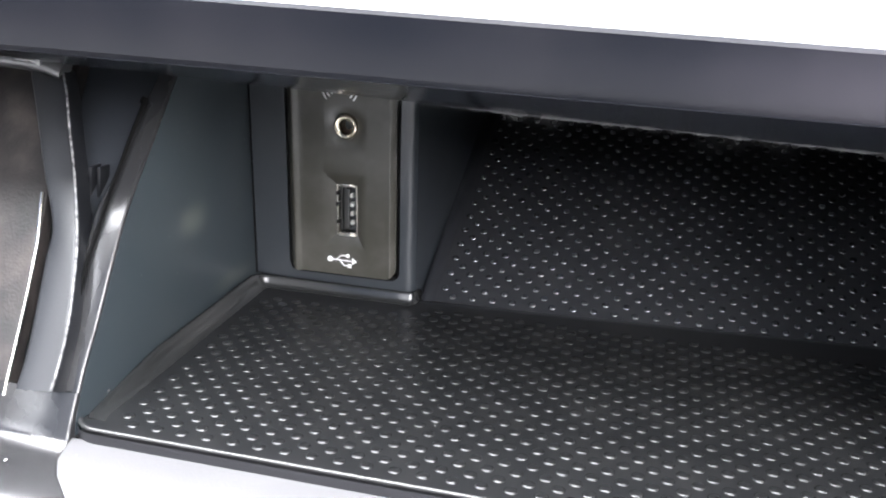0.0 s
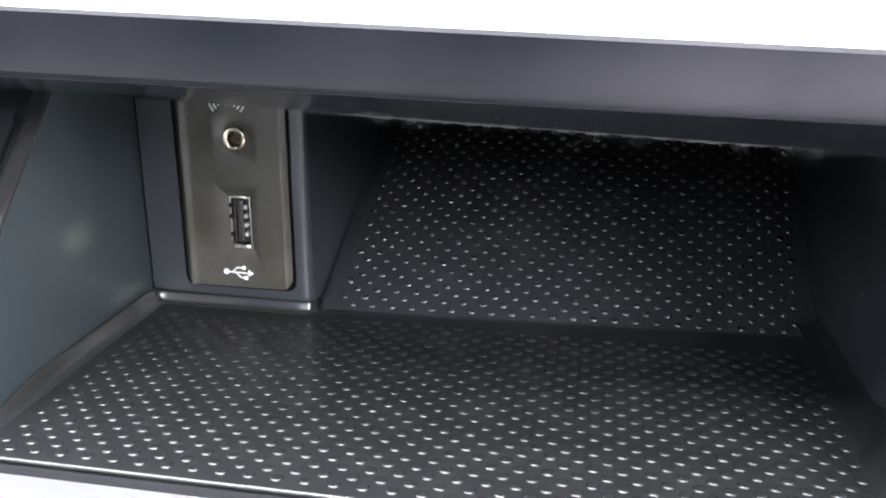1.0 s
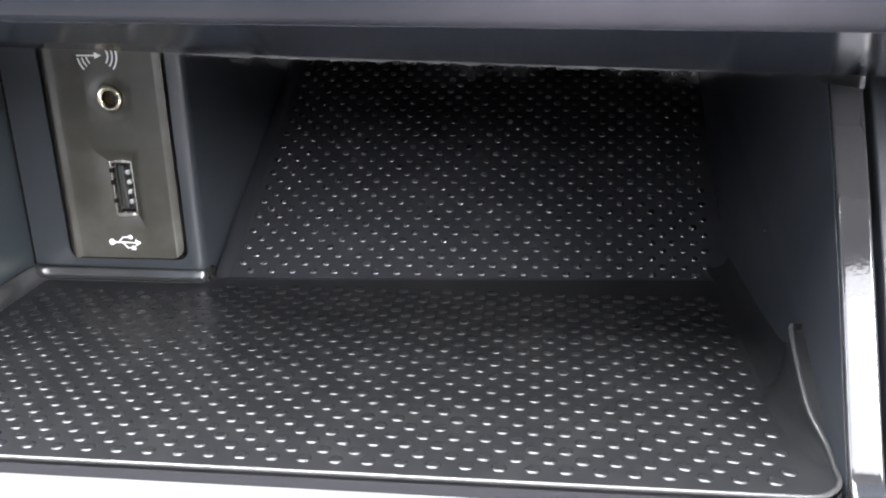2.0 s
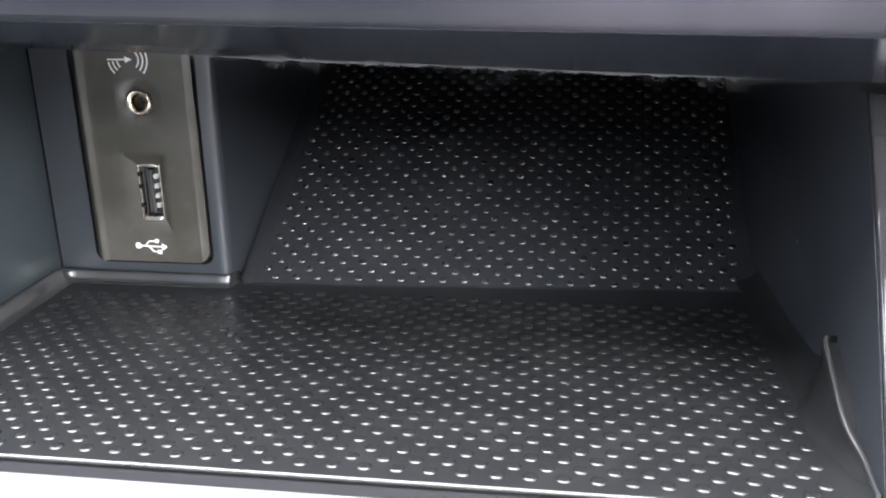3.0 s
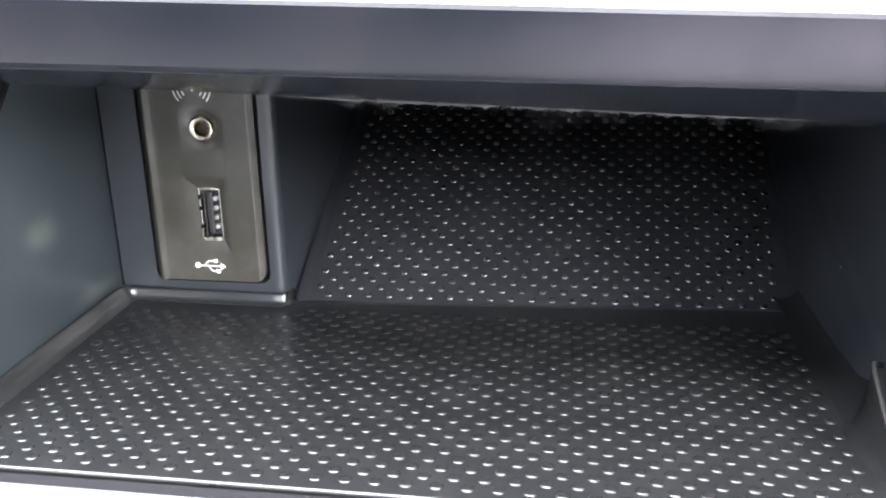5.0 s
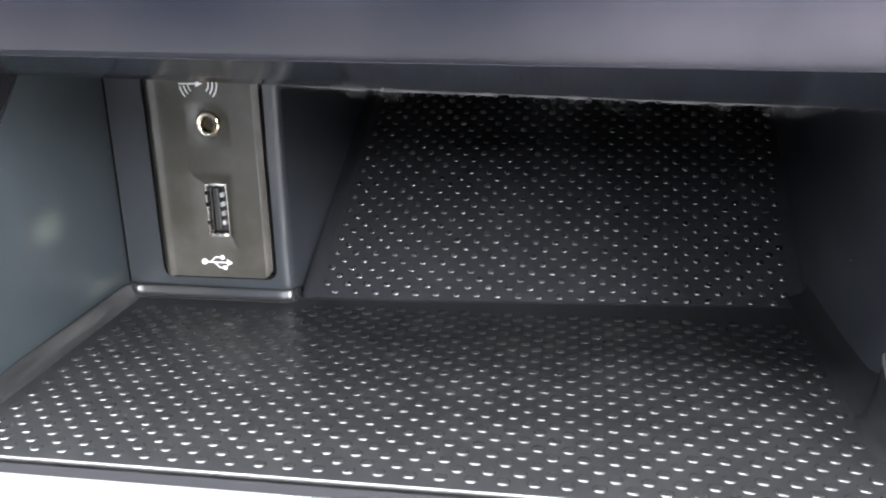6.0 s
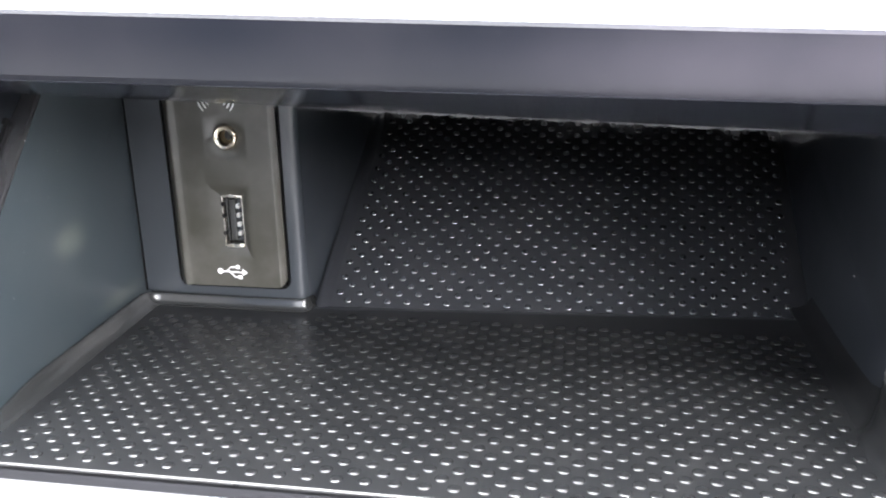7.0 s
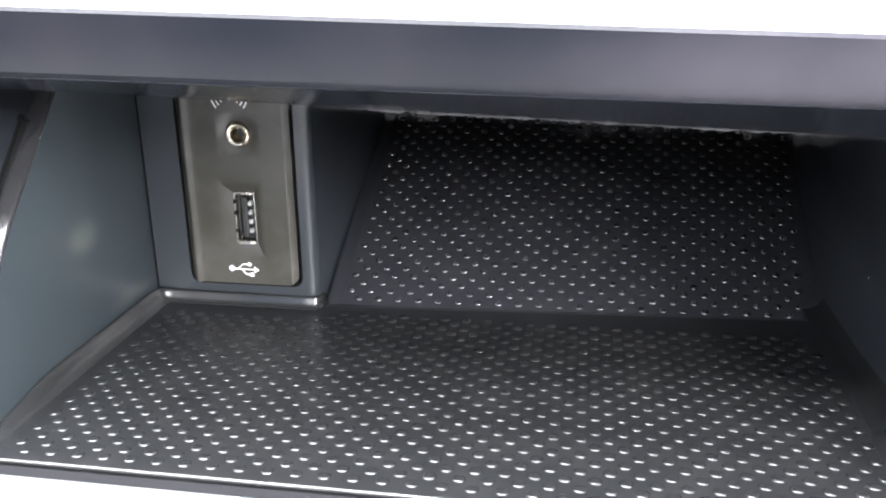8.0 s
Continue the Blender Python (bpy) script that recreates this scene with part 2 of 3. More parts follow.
# side walls
front_l = spline([(-3.0, 0.9), (2.4, 10.1), (8.3, 18.3), (14.5, 28), (20.8, 36.8), (29.8, 46.6), (42.3, 60.1), (48, 66)], 4)
front_r = spline([(-0.5, 0.0), (5.8, 10.8), (11.9, 21.3), (15.5, 27.5), (19.4, 33.7), (24.4, 41.7), (36, 59.5), (40, 66)], 4)
part("left_wall", prism([(y + 0.9, h) for y, h in front_l] + [(80, 66), (80, -2.5), (-3.0, -2.5)], "x", -13.0, -10.4, 0.35, 2), M_WALL, bin_thing, "dark side wall with a pale smudgy mark")
part("right_wall", prism([(y + 0.9, h) for y, h in front_r] + [(190, 66), (190, -2.5), (-0.5, -2.5)], "x", 163.9, 167, 0.35, 2), M_BIN, bin_thing)
side = []
for y, x, z in ((5.5, 163.9, 0.25), (9.0, 163.2, 1.8), (14.5, 161.8, 4.6), (20.0, 161.3, 8.2), (27.5, 161.3, 12.6), (29.8, 161.9, 13.4), (31.0, 164.4, 13.0), (35.0, 164.5, 9.5), (42.0, 164.6, 6.5), (60.0, 164.7, 5.5), (92.0, 164.8, 5.5)):
    foot = min(x, 162.2) - min(3.6, 0.6 + z * 0.5)
    side.append([Vector(q) for q in ((foot, y, -0.6), (foot, y, 0.02), (foot + (x - foot) * 0.35, y, z * 0.06), (foot + (x - foot) * 0.62, y, z * 0.2), (x - (x - foot) * 0.14, y, z * 0.6), (x - 0.25, y, z - 0.1), (x, y, z + 0.2), (x + 0.35, y, z + 0.1), (x + 0.45, y, z - 1.2), (164.6, y, z - 1.4), (164.6, y, -0.6))])
part("liner_side", loft(side), M_MAT, bin_thing, "dark liner side rising to a thin rim", angle=60)


def edge_z(x, at80, slope):
    return at80 + slope * (x - 80)


# roof with its front edge sloping gently down to one side
part("roof_panel", loft([[(x, y, edge_z(x, 61.95, -0.0347) + h) for y, h in ((22.3, 0.0), (60, 0.6), (190, 2.0), (190, 5.0), (22.3, 3.0))] for x in (-60, 172)]), M_BIN, bin_thing)
part("grey_bar", prism([(18, 57.2), (37, 55.2), (37, 57.0), (18, 59.0)], "x", 163.4, 164.2, 0.1), M_GRIP, bin_thing, "small grey bar under the roof")
# rounded ridge along the foot of the left wall and of the socket housing: distance from the wall, height
RIDGE = [(0.0, -0.5), (0.0, 3.0), (0.12, 3.4), (0.4, 3.65), (0.75, 3.72), (1.1, 3.6), (1.4, 3.3), (1.7, 2.8), (2.0, 2.1), (2.35, 1.4), (2.8, 0.8), (3.4, 0.33), (4.2, -0.03), (4.2, -0.5)]
FOOT = [(d * 0.72, z * (0.78 if z > 0 else 1)) for d, z in RIDGE]
ridge = []
for y in [0.5 + 1.5 * q for q in range(26)] + [44.0, 52.0, 60.0, 66.0]:
    k = min(1.0, (y + 2.0) / 30.0)
    k = 0.05 + 0.95 * k * k * (3 - 2 * k)
    inset = 6.0 - math.sqrt(max(0.0, 36.0 - max(0.0, 3.5 - y) ** 2))
    ridge.append([(-10.3 + d + inset, y, z * (k if z > 0 else 1)) for d, z in RIDGE])
for q in (0.0, 0.2, 0.4, 0.6, 0.8, 1.0):
    # the corner: each point keeps its distance from both walls, rounded
    w = radians(90 * q)
    ridge.append([(-10.3 + d + (4.6 - d) * (1 - math.cos(w)), 76.0 - e - (4.6 - e) * (1 - math.sin(w)), z + (g - z) * q) for (d, z), (e, g) in zip(RIDGE, FOOT)])
for x in (0.0, 10.0, 20.0, 30.0, 33.4):
    ridge.append([(x, 76.0 - d, z) for d, z in FOOT])
for q in (0.3, 0.6, 0.85, 1.0):
    # the end turns back round the housing's corner
    w = radians(90 * q)
    ridge.append([(33.4 + (1.1 + d * 0.45) * math.sin(w), 77.1 - 1.1 - d + (1.1 + d) * (1 - math.cos(w)), z) for d, z in FOOT])
ridge.append([(34.6 + d * 0.35, 80.0, z * 0.85) for d, z in FOOT])
ridge.append([(34.7 + d * 0.1, 83.5, z * 0.3 - 0.5) for d, z in FOOT])
part("foot_ridge", loft(ridge), M_RIDGE, bin_thing, "rounded shiny ridge along the liner's edge", angle=50)

# socket housing: a block with a window for the socket panel
SIDE = [(-3.0, 35.9, 84.0), (16, 37.0, 109.5), (41, 38.9, 151.0), (66, 40.2, 189.0)]   # height, x, depth where the side ends
housing = part("socket_housing", loft([[(-12, 79.0, z), (34.6, 79.0, z), (x, y, z), (x, y + 10, z), (-12, y + 10, z)] for z, x, y in SIDE]), M_HOUSE, bin_thing)
fillet = []
for j in range(-2, 43):
    c = wall_place(0, j)
    c.x = float(np.interp(c.z, [a for a, _, _ in SIDE], [b for _, b, _ in SIDE])) - 0.1
    c += Vector((0, -0.33, 0.02)) * 0.6
    out, away = Vector((1, 0.06, 0)), Vector((0.02, -0.53, 0.85))
    fillet.append([c + 3.3 * (out * (1 - math.cos(a)) + away * (1 - math.sin(a))) for a in (radians(15 * k) for k in range(7))] + [c - away * 0.8])
part("fillet", loft(fillet), M_FILLET, housing, angle=60)
PL, PR, PB = -0.6, 30.8, 4.8              # window of the socket panel
outer = [(-9.9, 3.2), (34.6, 2.6), (34.6, 66), (PR, 66)]
inner = [(PR, 40)] + arc(PR - 3, PB + 3, 3, 0, -90, 5) + arc(PL + 3, PB + 3, 3, 270, 180, 5) + [(PL, 40)]
bm = prism(outer + inner + [(PL, 66), (-9.9, 66)], "y", 76.0, 79.5)
lead = [e for e in bm.edges if all(v.co.x > 34.5 and v.co.y < 76.1 for v in e.verts)]
bmesh.ops.bevel(bm, geom=lead, offset=3.0, segments=8, affect="EDGES", profile=0.5)
rimset = [e for e in bm.edges if all(v.co.y < 76.01 for v in e.verts) and all(PL - 0.1 < v.co.x < PR + 0.1 for v in e.verts) and len(e.link_faces) == 2]
bmesh.ops.bevel(bm, geom=rimset, offset=0.25, segments=2, affect="EDGES", profile=0.5)
part("housing_front", bm, M_HOUSE, housing)
# black strip standing for the shade in the seam's groove
part("seam", box(-10.5, -10.12, 75.8, 76.3, 3.0, 64.0), M_GAP_BLACK, housing, "dark seam beside the housing")

# ---- socket panel ----
panel = thing("socket_panel", "warm grey plastic socket panel with audio jack and charging port", "socket panel", at=(15, 76, 6))
panel_inv = Matrix.Translation((-0.015, -0.076, -0.006))


def ppart(name, bm, mat, parent=panel, label="", angle=35):
    ob = part(name, bm, mat, parent, label, angle)
    if parent is panel:
        ob.matrix_parent_inverse = panel_inv
    return ob


def plate_y(x):
    """Depth of the plate's face: a raised rail along one long edge, rolled back along the other."""
    if x < 2.0:
        return 74.75 + 1.9 * ((2.0 - x) / 1.9) ** 1.5
    if x < 3.8:
        q = (x - 2.0) / 1.8
        return 74.75 + 0.6 * q * q * (3 - 2 * q)
    return 75.35 + 0.95 * max(0.0, x - 27.9)


USB = (13.1, 18.9, 16.5, 30.0)           # shell: x0, x1, z0, z1
REC = (9.4, 21.6, 12.9, 33.6)            # shallow recess round it
JX, JZ = 16.2, 45.3
bm = bmesh.new()
xs = [0.1, 0.4, 0.8, 1.2, 1.6, 1.85, 2.0, 2.2, 2.5, 2.8, 3.1, 3.4, 3.8, 5.0, 6.5, REC[0], JX - 5.7, USB[0], JX, USB[1], REC[1], JX + 5.7, 23.5, 25.0, 26.4, 27.2, 27.85, 27.95, 28.4, 28.9, 29.3]
xs = sorted(set(xs))
zs = [PB + 0.8, REC[2], REC[3], JZ - 5.7, JZ + 5.7, 66]
grid = {}
for a, x in enumerate(xs):
    for b, zz in enumerate(zs):
        if b == 0:
            e = min(x - 0.1, 29.3 - x)
            zz += 2.6 - math.sqrt(max(0, 2.6 ** 2 - max(0, 2.6 - e) ** 2))
        grid[a, b] = bm.verts.new((x, plate_y(x), zz))
ja, jb = xs.index(JX - 5.7), xs.index(JX + 5.7)
ra, rb = xs.index(REC[0]), xs.index(REC[1])
for a in range(len(xs) - 1):
    for b in range(len(zs) - 1):
        if (b == 1 and ra <= a < rb) or (b == 3 and ja <= a < jb):
            continue
        bm.faces.new((grid[a, b], grid[a + 1, b], grid[a + 1, b + 1], grid[a, b + 1]))
# recess down to the port
ring = [grid[a, 1] for a in range(ra, rb + 1)] + [grid[a, 2] for a in range(rb, ra - 1, -1)]
step = [bm.verts.new((min(max(v.co.x, REC[0] + 1.5), REC[1] - 1.3), 75.75, REC[2] + 1.3 if v.co.z < 20 else REC[3] - 1.5)) for v in ring]
low = [bm.verts.new((min(max(v.co.x, USB[0] - 0.7), USB[1] + 0.5), 76.25, USB[2] - 0.6 if v.co.z < 20 else USB[3] + 0.9)) for v in ring]
inn = [bm.verts.new((min(max(v.co.x, USB[0]), USB[1]), 76.5, USB[2] if v.co.z < 20 else USB[3])) for v in ring]
deep = [bm.verts.new((v.co.x, 80.0, v.co.z)) for v in inn]
for r, s in ((ring, step), (step, low), (low, inn), (inn, deep)):
    for i in range(len(ring)):
        j = (i + 1) % len(ring)
        bm.faces.new((r[i], r[j], s[j], s[i]))
# dished seat of the jack
edge = [grid[a, 3] for a in range(ja, jb + 1)] + [grid[a, 4] for a in range(jb, ja - 1, -1)]
circles = []
for r, y in ((5.5, 75.37), (4.9, 75.53), (3.6, 75.8), (3.2, 76.05), (3.2, 79.5)):
    circles.append([bm.verts.new((JX + r * math.cos(2 * math.pi * k / 28), y, JZ + r * math.sin(2 * math.pi * k / 28))) for k in range(28)])
loop_edges = []
for lp in (edge, circles[0]):
    for i in range(len(lp)):
        u, v = lp[i], lp[(i + 1) % len(lp)]
        loop_edges.append(bm.edges.get((u, v)) or bm.edges.new((u, v)))
bmesh.ops.triangle_fill(bm, edges=loop_edges, use_beauty=True)
for r, s in zip(circles, circles[1:]):
    for i in range(28):
        j = (i + 1) % 28
        bm.faces.new((r[i], r[j], s[j], s[i]))
bmesh.ops.recalc_face_normals(bm, faces=bm.faces)
rim = [e for e in bm.edges if e.is_boundary and all(v.co.y < 78 for v in e.verts)]
got = bmesh.ops.extrude_edge_only(bm, edges=rim)
for v in got["geom"]:
    if isinstance(v, bmesh.types.BMVert):
        v.co.y = 79.4
ppart("faceplate", bm, M_PLATE, angle=24)
# black ring added in the gap round the plate, for its shade
ring_o = [(PR + 0.2, 66), (PR + 0.2, 40)] + arc(PR - 3, PB + 3, 3.2, 0, -90, 6) + arc(PL + 3, PB + 3, 3.2, 270, 180, 6) + [(PL - 0.2, 40), (PL - 0.2, 66)]
ring_i = [(x + (1.3 if x < 15 else -1.3), max(h, PB + 1.3)) for x, h in ring_o]
bm = bmesh.new()
rows = [[bm.verts.new((x, y, h)) for x, h in pts] for pts, y in ((ring_o, 76.5), (ring_i, 76.9), (ring_i, 78.5), (ring_o, 78.5))]
for r, q in zip(rows, rows[1:] + rows[:1]):
    for k in range(len(r) - 1):
        bm.faces.new((r[k], r[k + 1], q[k + 1], q[k]))
ppart("gap_ring", bm, M_GAP_BLACK, label="black ring standing for the gap's shade")


def ring_mesh(cx, cz, profile, seg=32):
    """A turned ring about the line y through (cx, cz); profile: radius and depth."""
    return loft([[(cx + r * math.cos(2 * math.pi * k / seg), y, cz + r * math.sin(2 * math.pi * k / seg)) for k in range(seg)] for r, y in profile], True, False)


jack = ppart("audio_jack", ring_mesh(JX, JZ, [(3.1, 79), (3.1, 75.6), (2.95, 75.15), (2.6, 74.95), (2.2, 75.0), (1.85, 75.3), (1.8, 76.0), (1.8, 82)]), M_JACK, label="worn nickel audio jack collar")
part("sleeve", ring_mesh(JX, JZ, [(1.8, 77.0), (1.62, 76.6), (1.5, 77.4), (1.5, 84)]), M_GOLD, jack)
part("bore", prism(arc(JX, JZ, 1.75, 0, 345, 23), "y", 83.5, 84.5), M_DARK, jack)
part("spring_contact", box(JX + 0.3, JX + 1.2, 77.2, 82, JZ - 1.4, JZ - 0.9, 0.12), M_GOLD, jack)

x0, x1, z0, z1 = USB
bm = bmesh.new()
t = 0.5
for q in ((x0, x0 + t, z0, z1), (x1 - t, x1, z0, z1), (x0 + t, x1 - t, z0, z0 + t), (x0 + t, x1 - t, z1 - t, z1)):
    box(q[0], q[1], 76.5, 88, q[2], q[3], 0.12, 2, bm)
for q in ((x0 + 0.7, x1 - 0.5, z0 - 0.45, z0 + 0.12), (x0 + 1.2, x1 - 1.2, z1 - 0.1, z1 + 0.3)):
    box(q[0], q[1], 76.1, 77.2, q[2], q[3], 0.16, 2, bm)
port = ppart("charging_port", bm, M_NICKEL, label="shiny metal port shell")
# dark liners added over the metal walls, for the shade deep in the port
for q in ((x0 + t, x0 + t + 0.2, z0 + t, z1 - t), (x1 - t - 0.2, x1 - t, z0 + t, z1 - t), (x0 + t, x1 - t, z0 + t, z0 + t + 0.2), (x0 + t, x1 - t, z1 - t - 0.2, z1 - t)):
    part("lining", box(q[0], q[1], 78.6, 87, q[2], q[3]), M_DARK, port)
for zc in (z0 + 3.4, z0 + 8.2, z0 + 11.2):
    part("spring", box(x0 - 0.05, x0 + 0.75, 76.35, 79, zc - 0.55, zc + 0.55, 0.1), M_DARK, port, "dark spring tab")
part("inner_plate", box(x0 + 0.75, x0 + 1.25, 77.4, 86.0, z0 + 0.9, z1 - 1.0, 0.1), M_TONGUE, port, "glossy dark inner plate")
part("back_stop", box(x0 + t, x1 - t, 86.5, 88, z0 + t, z1 - t), M_DARK, port)
part("tongue", box(x0 + 1.75, x0 + 3.35, 76.9, 87, z0 + 1.3, z1 - 1.2, 0.35, 3), M_TONGUE, port, "black plastic tongue")
for k in range(4):
    zc = z0 + 3.0 + k * 2.45
    part("contact", box(x0 + 3.4, x0 + 4.2, 77.6, 84.0, zc - 0.5, zc + 0.5, 0.08), M_CONTACT, port, "pale metal contact")


def stroke(points, width, bm, y0=75.2, y1=75.5):
    """A flat printed line through points (x, z)."""
    for (ax, az), (bx, bz) in zip(points, points[1:]):
        d = Vector((bx - ax, bz - az)).normalized() * width / 2
        n = Vector((-d.y, d.x))
        a, b = Vector((ax, az)) - d * 0.5, Vector((bx, bz)) + d * 0.5
        prism([a + n, b + n, b - n, a - n], "y", y0, y1, 0, 1, bm)


# trident sign
sx, sz = 11.6, 9.75
bm = prism(arc(sx, sz, 0.75, 0, 345, 23), "y", 75.25, 75.5)
stroke([(sx, sz), (sx + 6.4, sz - 0.15)], 0.28, bm)
prism([(sx + 6.1, sz + 0.75), (sx + 7.5, sz - 0.17), (sx + 6.1, sz - 1.05)], "y", 75.25, 75.5, 0, 1, bm)
stroke([(sx + 1.7, sz), (sx + 3.0, sz + 1.25), (sx + 4.6, sz + 1.3)], 0.25, bm)
prism(arc(sx + 4.9, sz + 1.3, 0.55, 0, 345, 15), "y", 75.25, 75.5, 0, 1, bm)
stroke([(sx + 2.6, sz), (sx + 3.9, sz - 1.45), (sx + 5.2, sz - 1.5)], 0.25, bm)
prism([(sx + 4.9, sz - 1.0), (sx + 5.9, sz - 1.0), (sx + 5.9, sz - 2.0), (sx + 4.9, sz - 2.0)], "y", 75.25, 75.5, 0, 1, bm)
ppart("printed_sign", bm, M_PAINT, label="white printed trident sign")
# arrow with sound arcs
ax, az = 14.3, 55.2
bm = bmesh.new()
stroke([(ax - 4.3, az), (ax + 0.5, az)], 0.36, bm)
prism([(ax - 0.1, az + 0.75), (ax + 1.6, az), (ax - 0.1, az - 0.75)], "y", 75.25, 75.5, 0, 1, bm)
for s in (1, -1):
    for r in (2.5, 3.55, 4.6):
        c = ax + (0.7 if s > 0 else 0.4)
        stroke([(c + s * q[0], q[1]) for q in arc(0, az, r, -42, 42 if s > 0 else -8, 6)], 0.34, bm)
ppart("printed_sign", bm, M_PAINT, label="white printed arrow and sound waves")

# ---- dashboard round the bin ----
fascia = thing("dashboard_fascia", "dark dashboard edge overhanging the storage bin, faintly mottled", "dashboard", kind="structure")
XA, XB = -330, 420
# profile: depth, height at x = 80, fall per mm along the dash
prof = [(22.2, 61.9, -.0347), (21.4, 61.75, -.0347), (12, 64.4, -.029), (4, 67.0, -.024), (-0.8, 68.5, -.020), (-2.3, 69.0, -.019), (-3.1, 69.9, -.019), (-3.6, 71.6, -.021), (-4.3, 75.4, -.025), (-4.5, 78.7, -.0266), (-4.1, 79.35, -.0266), (-1.5, 79.8, -.0266), (8, 76, -.0266), (22.2, 66, -.0347)]
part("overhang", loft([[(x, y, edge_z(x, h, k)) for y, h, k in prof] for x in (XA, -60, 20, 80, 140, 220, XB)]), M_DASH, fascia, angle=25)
part("underside", loft([[(x, y, edge_z(x, h, k) - d) for d, q in ((0.15, prof[:6]), (-0.3, prof[5::-1])) for y, h, k in q] for x in (XA, -60, 20, 80, 140, 220, XB)]), M_UNDER, fascia, "smooth dark underside that mirrors the bin", angle=25)
part("top_panel", loft([[(x, y, edge_z(x, h, -.0266)) for y, h in ((-1.8, 79.78), (60, 80.2), (420, 84), (420, 70), (8, 75.8))] for x in (XA, XB)]), M_TOP, fascia, "dashboard top, its daylight glare put into a pale colour")

lip = thing("lower_dashboard", "dark satin plastic dashboard below the bin, bright with daylight", "dashboard", kind="structure")
LIP = [(-4.0, -2.3), (-4.8, -2.55), (-12, -4.6), (-20, -7.6), (-28, -13), (-34, -22), (-38, -62), (-38, -300)]
lp = [(-2.6, -2.9), (-3.2, -2.35), (-3.5, -2.25)] + LIP + [(-20, -300), (-3, -60), (-2.6, -6)]
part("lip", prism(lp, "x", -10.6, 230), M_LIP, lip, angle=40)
flange = [(x, y - 0.35) for x, y in arc(-5.5, 2.7, 6.4, 180, 270) + arc(157, 3.2, 6.9, 270, 352)]
part("flange", loft([[(x, y, z) for x, y in flange] for z in (-0.25, -3.2)], False, False), M_SHADE, lip, "dark step below the bead", angle=60)


def depth_of(curve):
    """Depth of a frame's face at a height, along an opening's edge and on down the lip."""
    pts = sorted([(h, y) for y, h in curve if h > 0.5] + [(h, y) for y, h in LIP[1:]])
    hs, ys = [a for a, _ in pts], [b for _, b in pts]
    return lambda h: float(np.interp(h, hs, ys))


def frame_plate(poly, face, thick=4.0, proud=0.0, bevel=0.5):
    """A plate whose outline poly is in x and height and whose front follows face(height)."""
    dense = []
    for (ax, ah), (bx, bh) in zip(poly, poly[1:] + poly[:1]):
        n = max(1, int(abs(bh - ah) / 3))
        dense += [(ax + (bx - ax) * k / n, ah + (bh - ah) * k / n) for k in range(n)]
    bm = bmesh.new()
    f = [bm.verts.new((x, face(h) - proud, h)) for x, h in dense]
    b = [bm.verts.new((x, face(h) - proud + thick, h - thick * 0.4)) for x, h in dense]
    n = len(dense)
    sides = [bm.faces.new((f[i], f[(i + 1) % n], b[(i + 1) % n], b[i])) for i in range(n)]
    for loop in (f, b):
        es = [bm.edges.get((loop[i], loop[(i + 1) % n])) for i in range(n)]
        bmesh.ops.triangle_fill(bm, edges=es, use_beauty=True)
    if bevel:
        fs = set(f)
        bmesh.ops.bevel(bm, geom=[e for e in bm.edges if e.verts[0] in fs and e.verts[1] in fs and any(g in sides for g in e.link_faces)], offset=bevel, segments=3, affect="EDGES", profile=0.5, clamp_overlap=True)
    return bm


face_l, face_r = depth_of(front_l), depth_of(front_r)
fl = thing("frame_trim", "dark satin frame trim beside the bin, shiny on its lower half", "trim")
def upright(stations, face, proud=0.0, flat=0.0):
    """A frame's upright: at each height its two edges in x; the face follows the opening, its edges are rounded."""
    rings = []
    for h, a, b in stations:
        y, w = face(h) - proud, b - a
        r = 0.6 if w > 0 else -0.6
        back = Vector((0, 3.2, -1.6))
        rings.append([Vector(q) for q in ((a, y + 0.55, h - 0.25), (a + r * 0.3, y + 0.15, h - 0.05), (a + r, y, h), *([(a + r * flat, y, h), (b - r * flat, y, h)] if flat else []), (b - r, y, h), (b - r * 0.3, y + 0.15, h - 0.05), (b, y + 0.55, h - 0.25))] + [Vector((b, y, h)) + back, Vector((a, y, h)) + back])
    return loft(rings)


outer = [(5.8, -15.1), (11.8, -15.2), (19.1, -16.3), (27.6, -17.2), (36.4, -17.5), (40.7, -16.5), (48.0, -16.0), (55.6, -15.5), (64, -14.5)]
hs = [5.8 + 1.94 * k for k in range(31)]
part("upright", upright([(h, -10.45, float(np.interp(h, [a for a, _ in outer], [b for _, b in outer]))) for h in hs], face_l), M_TRIM, fl, angle=50)
foot_h = (-60, -40, -22, -17, -13, -10, -7.6, -6, -4.6, -3.6, -2.6, -1.5, -0.4, 1, 2.4, 4.0, 5.79)
inner_x = ([-60, -13, -7.6, -6, -4.6, -3.6, -2.0], [20.0, 10.0, 1.0, -3.0, -7.4, -9.8, -10.45])
outer_x = ([-60, -10, -1.6, 0, 5.8], [-70.0, -38.0, -31.0, -28.8, -28.0])
part("foot", upright([(h, float(np.interp(h, *inner_x)), float(np.interp(h, *outer_x))) for h in foot_h], face_l, 0.35), M_TRIM, fl, angle=50)
# black tubes laid along the trim for the shade in its slit
slit = [(-15.2, 37.6, 56.0), (-15.2, 31.2, 49.1), (-15.1, 25.2, 42.5), (-15.2, 21.2, 38.1), (-15.2, 18.3, 34.5), (-15.6, 13.0, 27.0), (-15.0, 7.5, 18.5)]
part("gap_shade", tube(slit, 0.42, 8), M_GAP_BLACK, fl, "black tube standing for the gap along the trim")
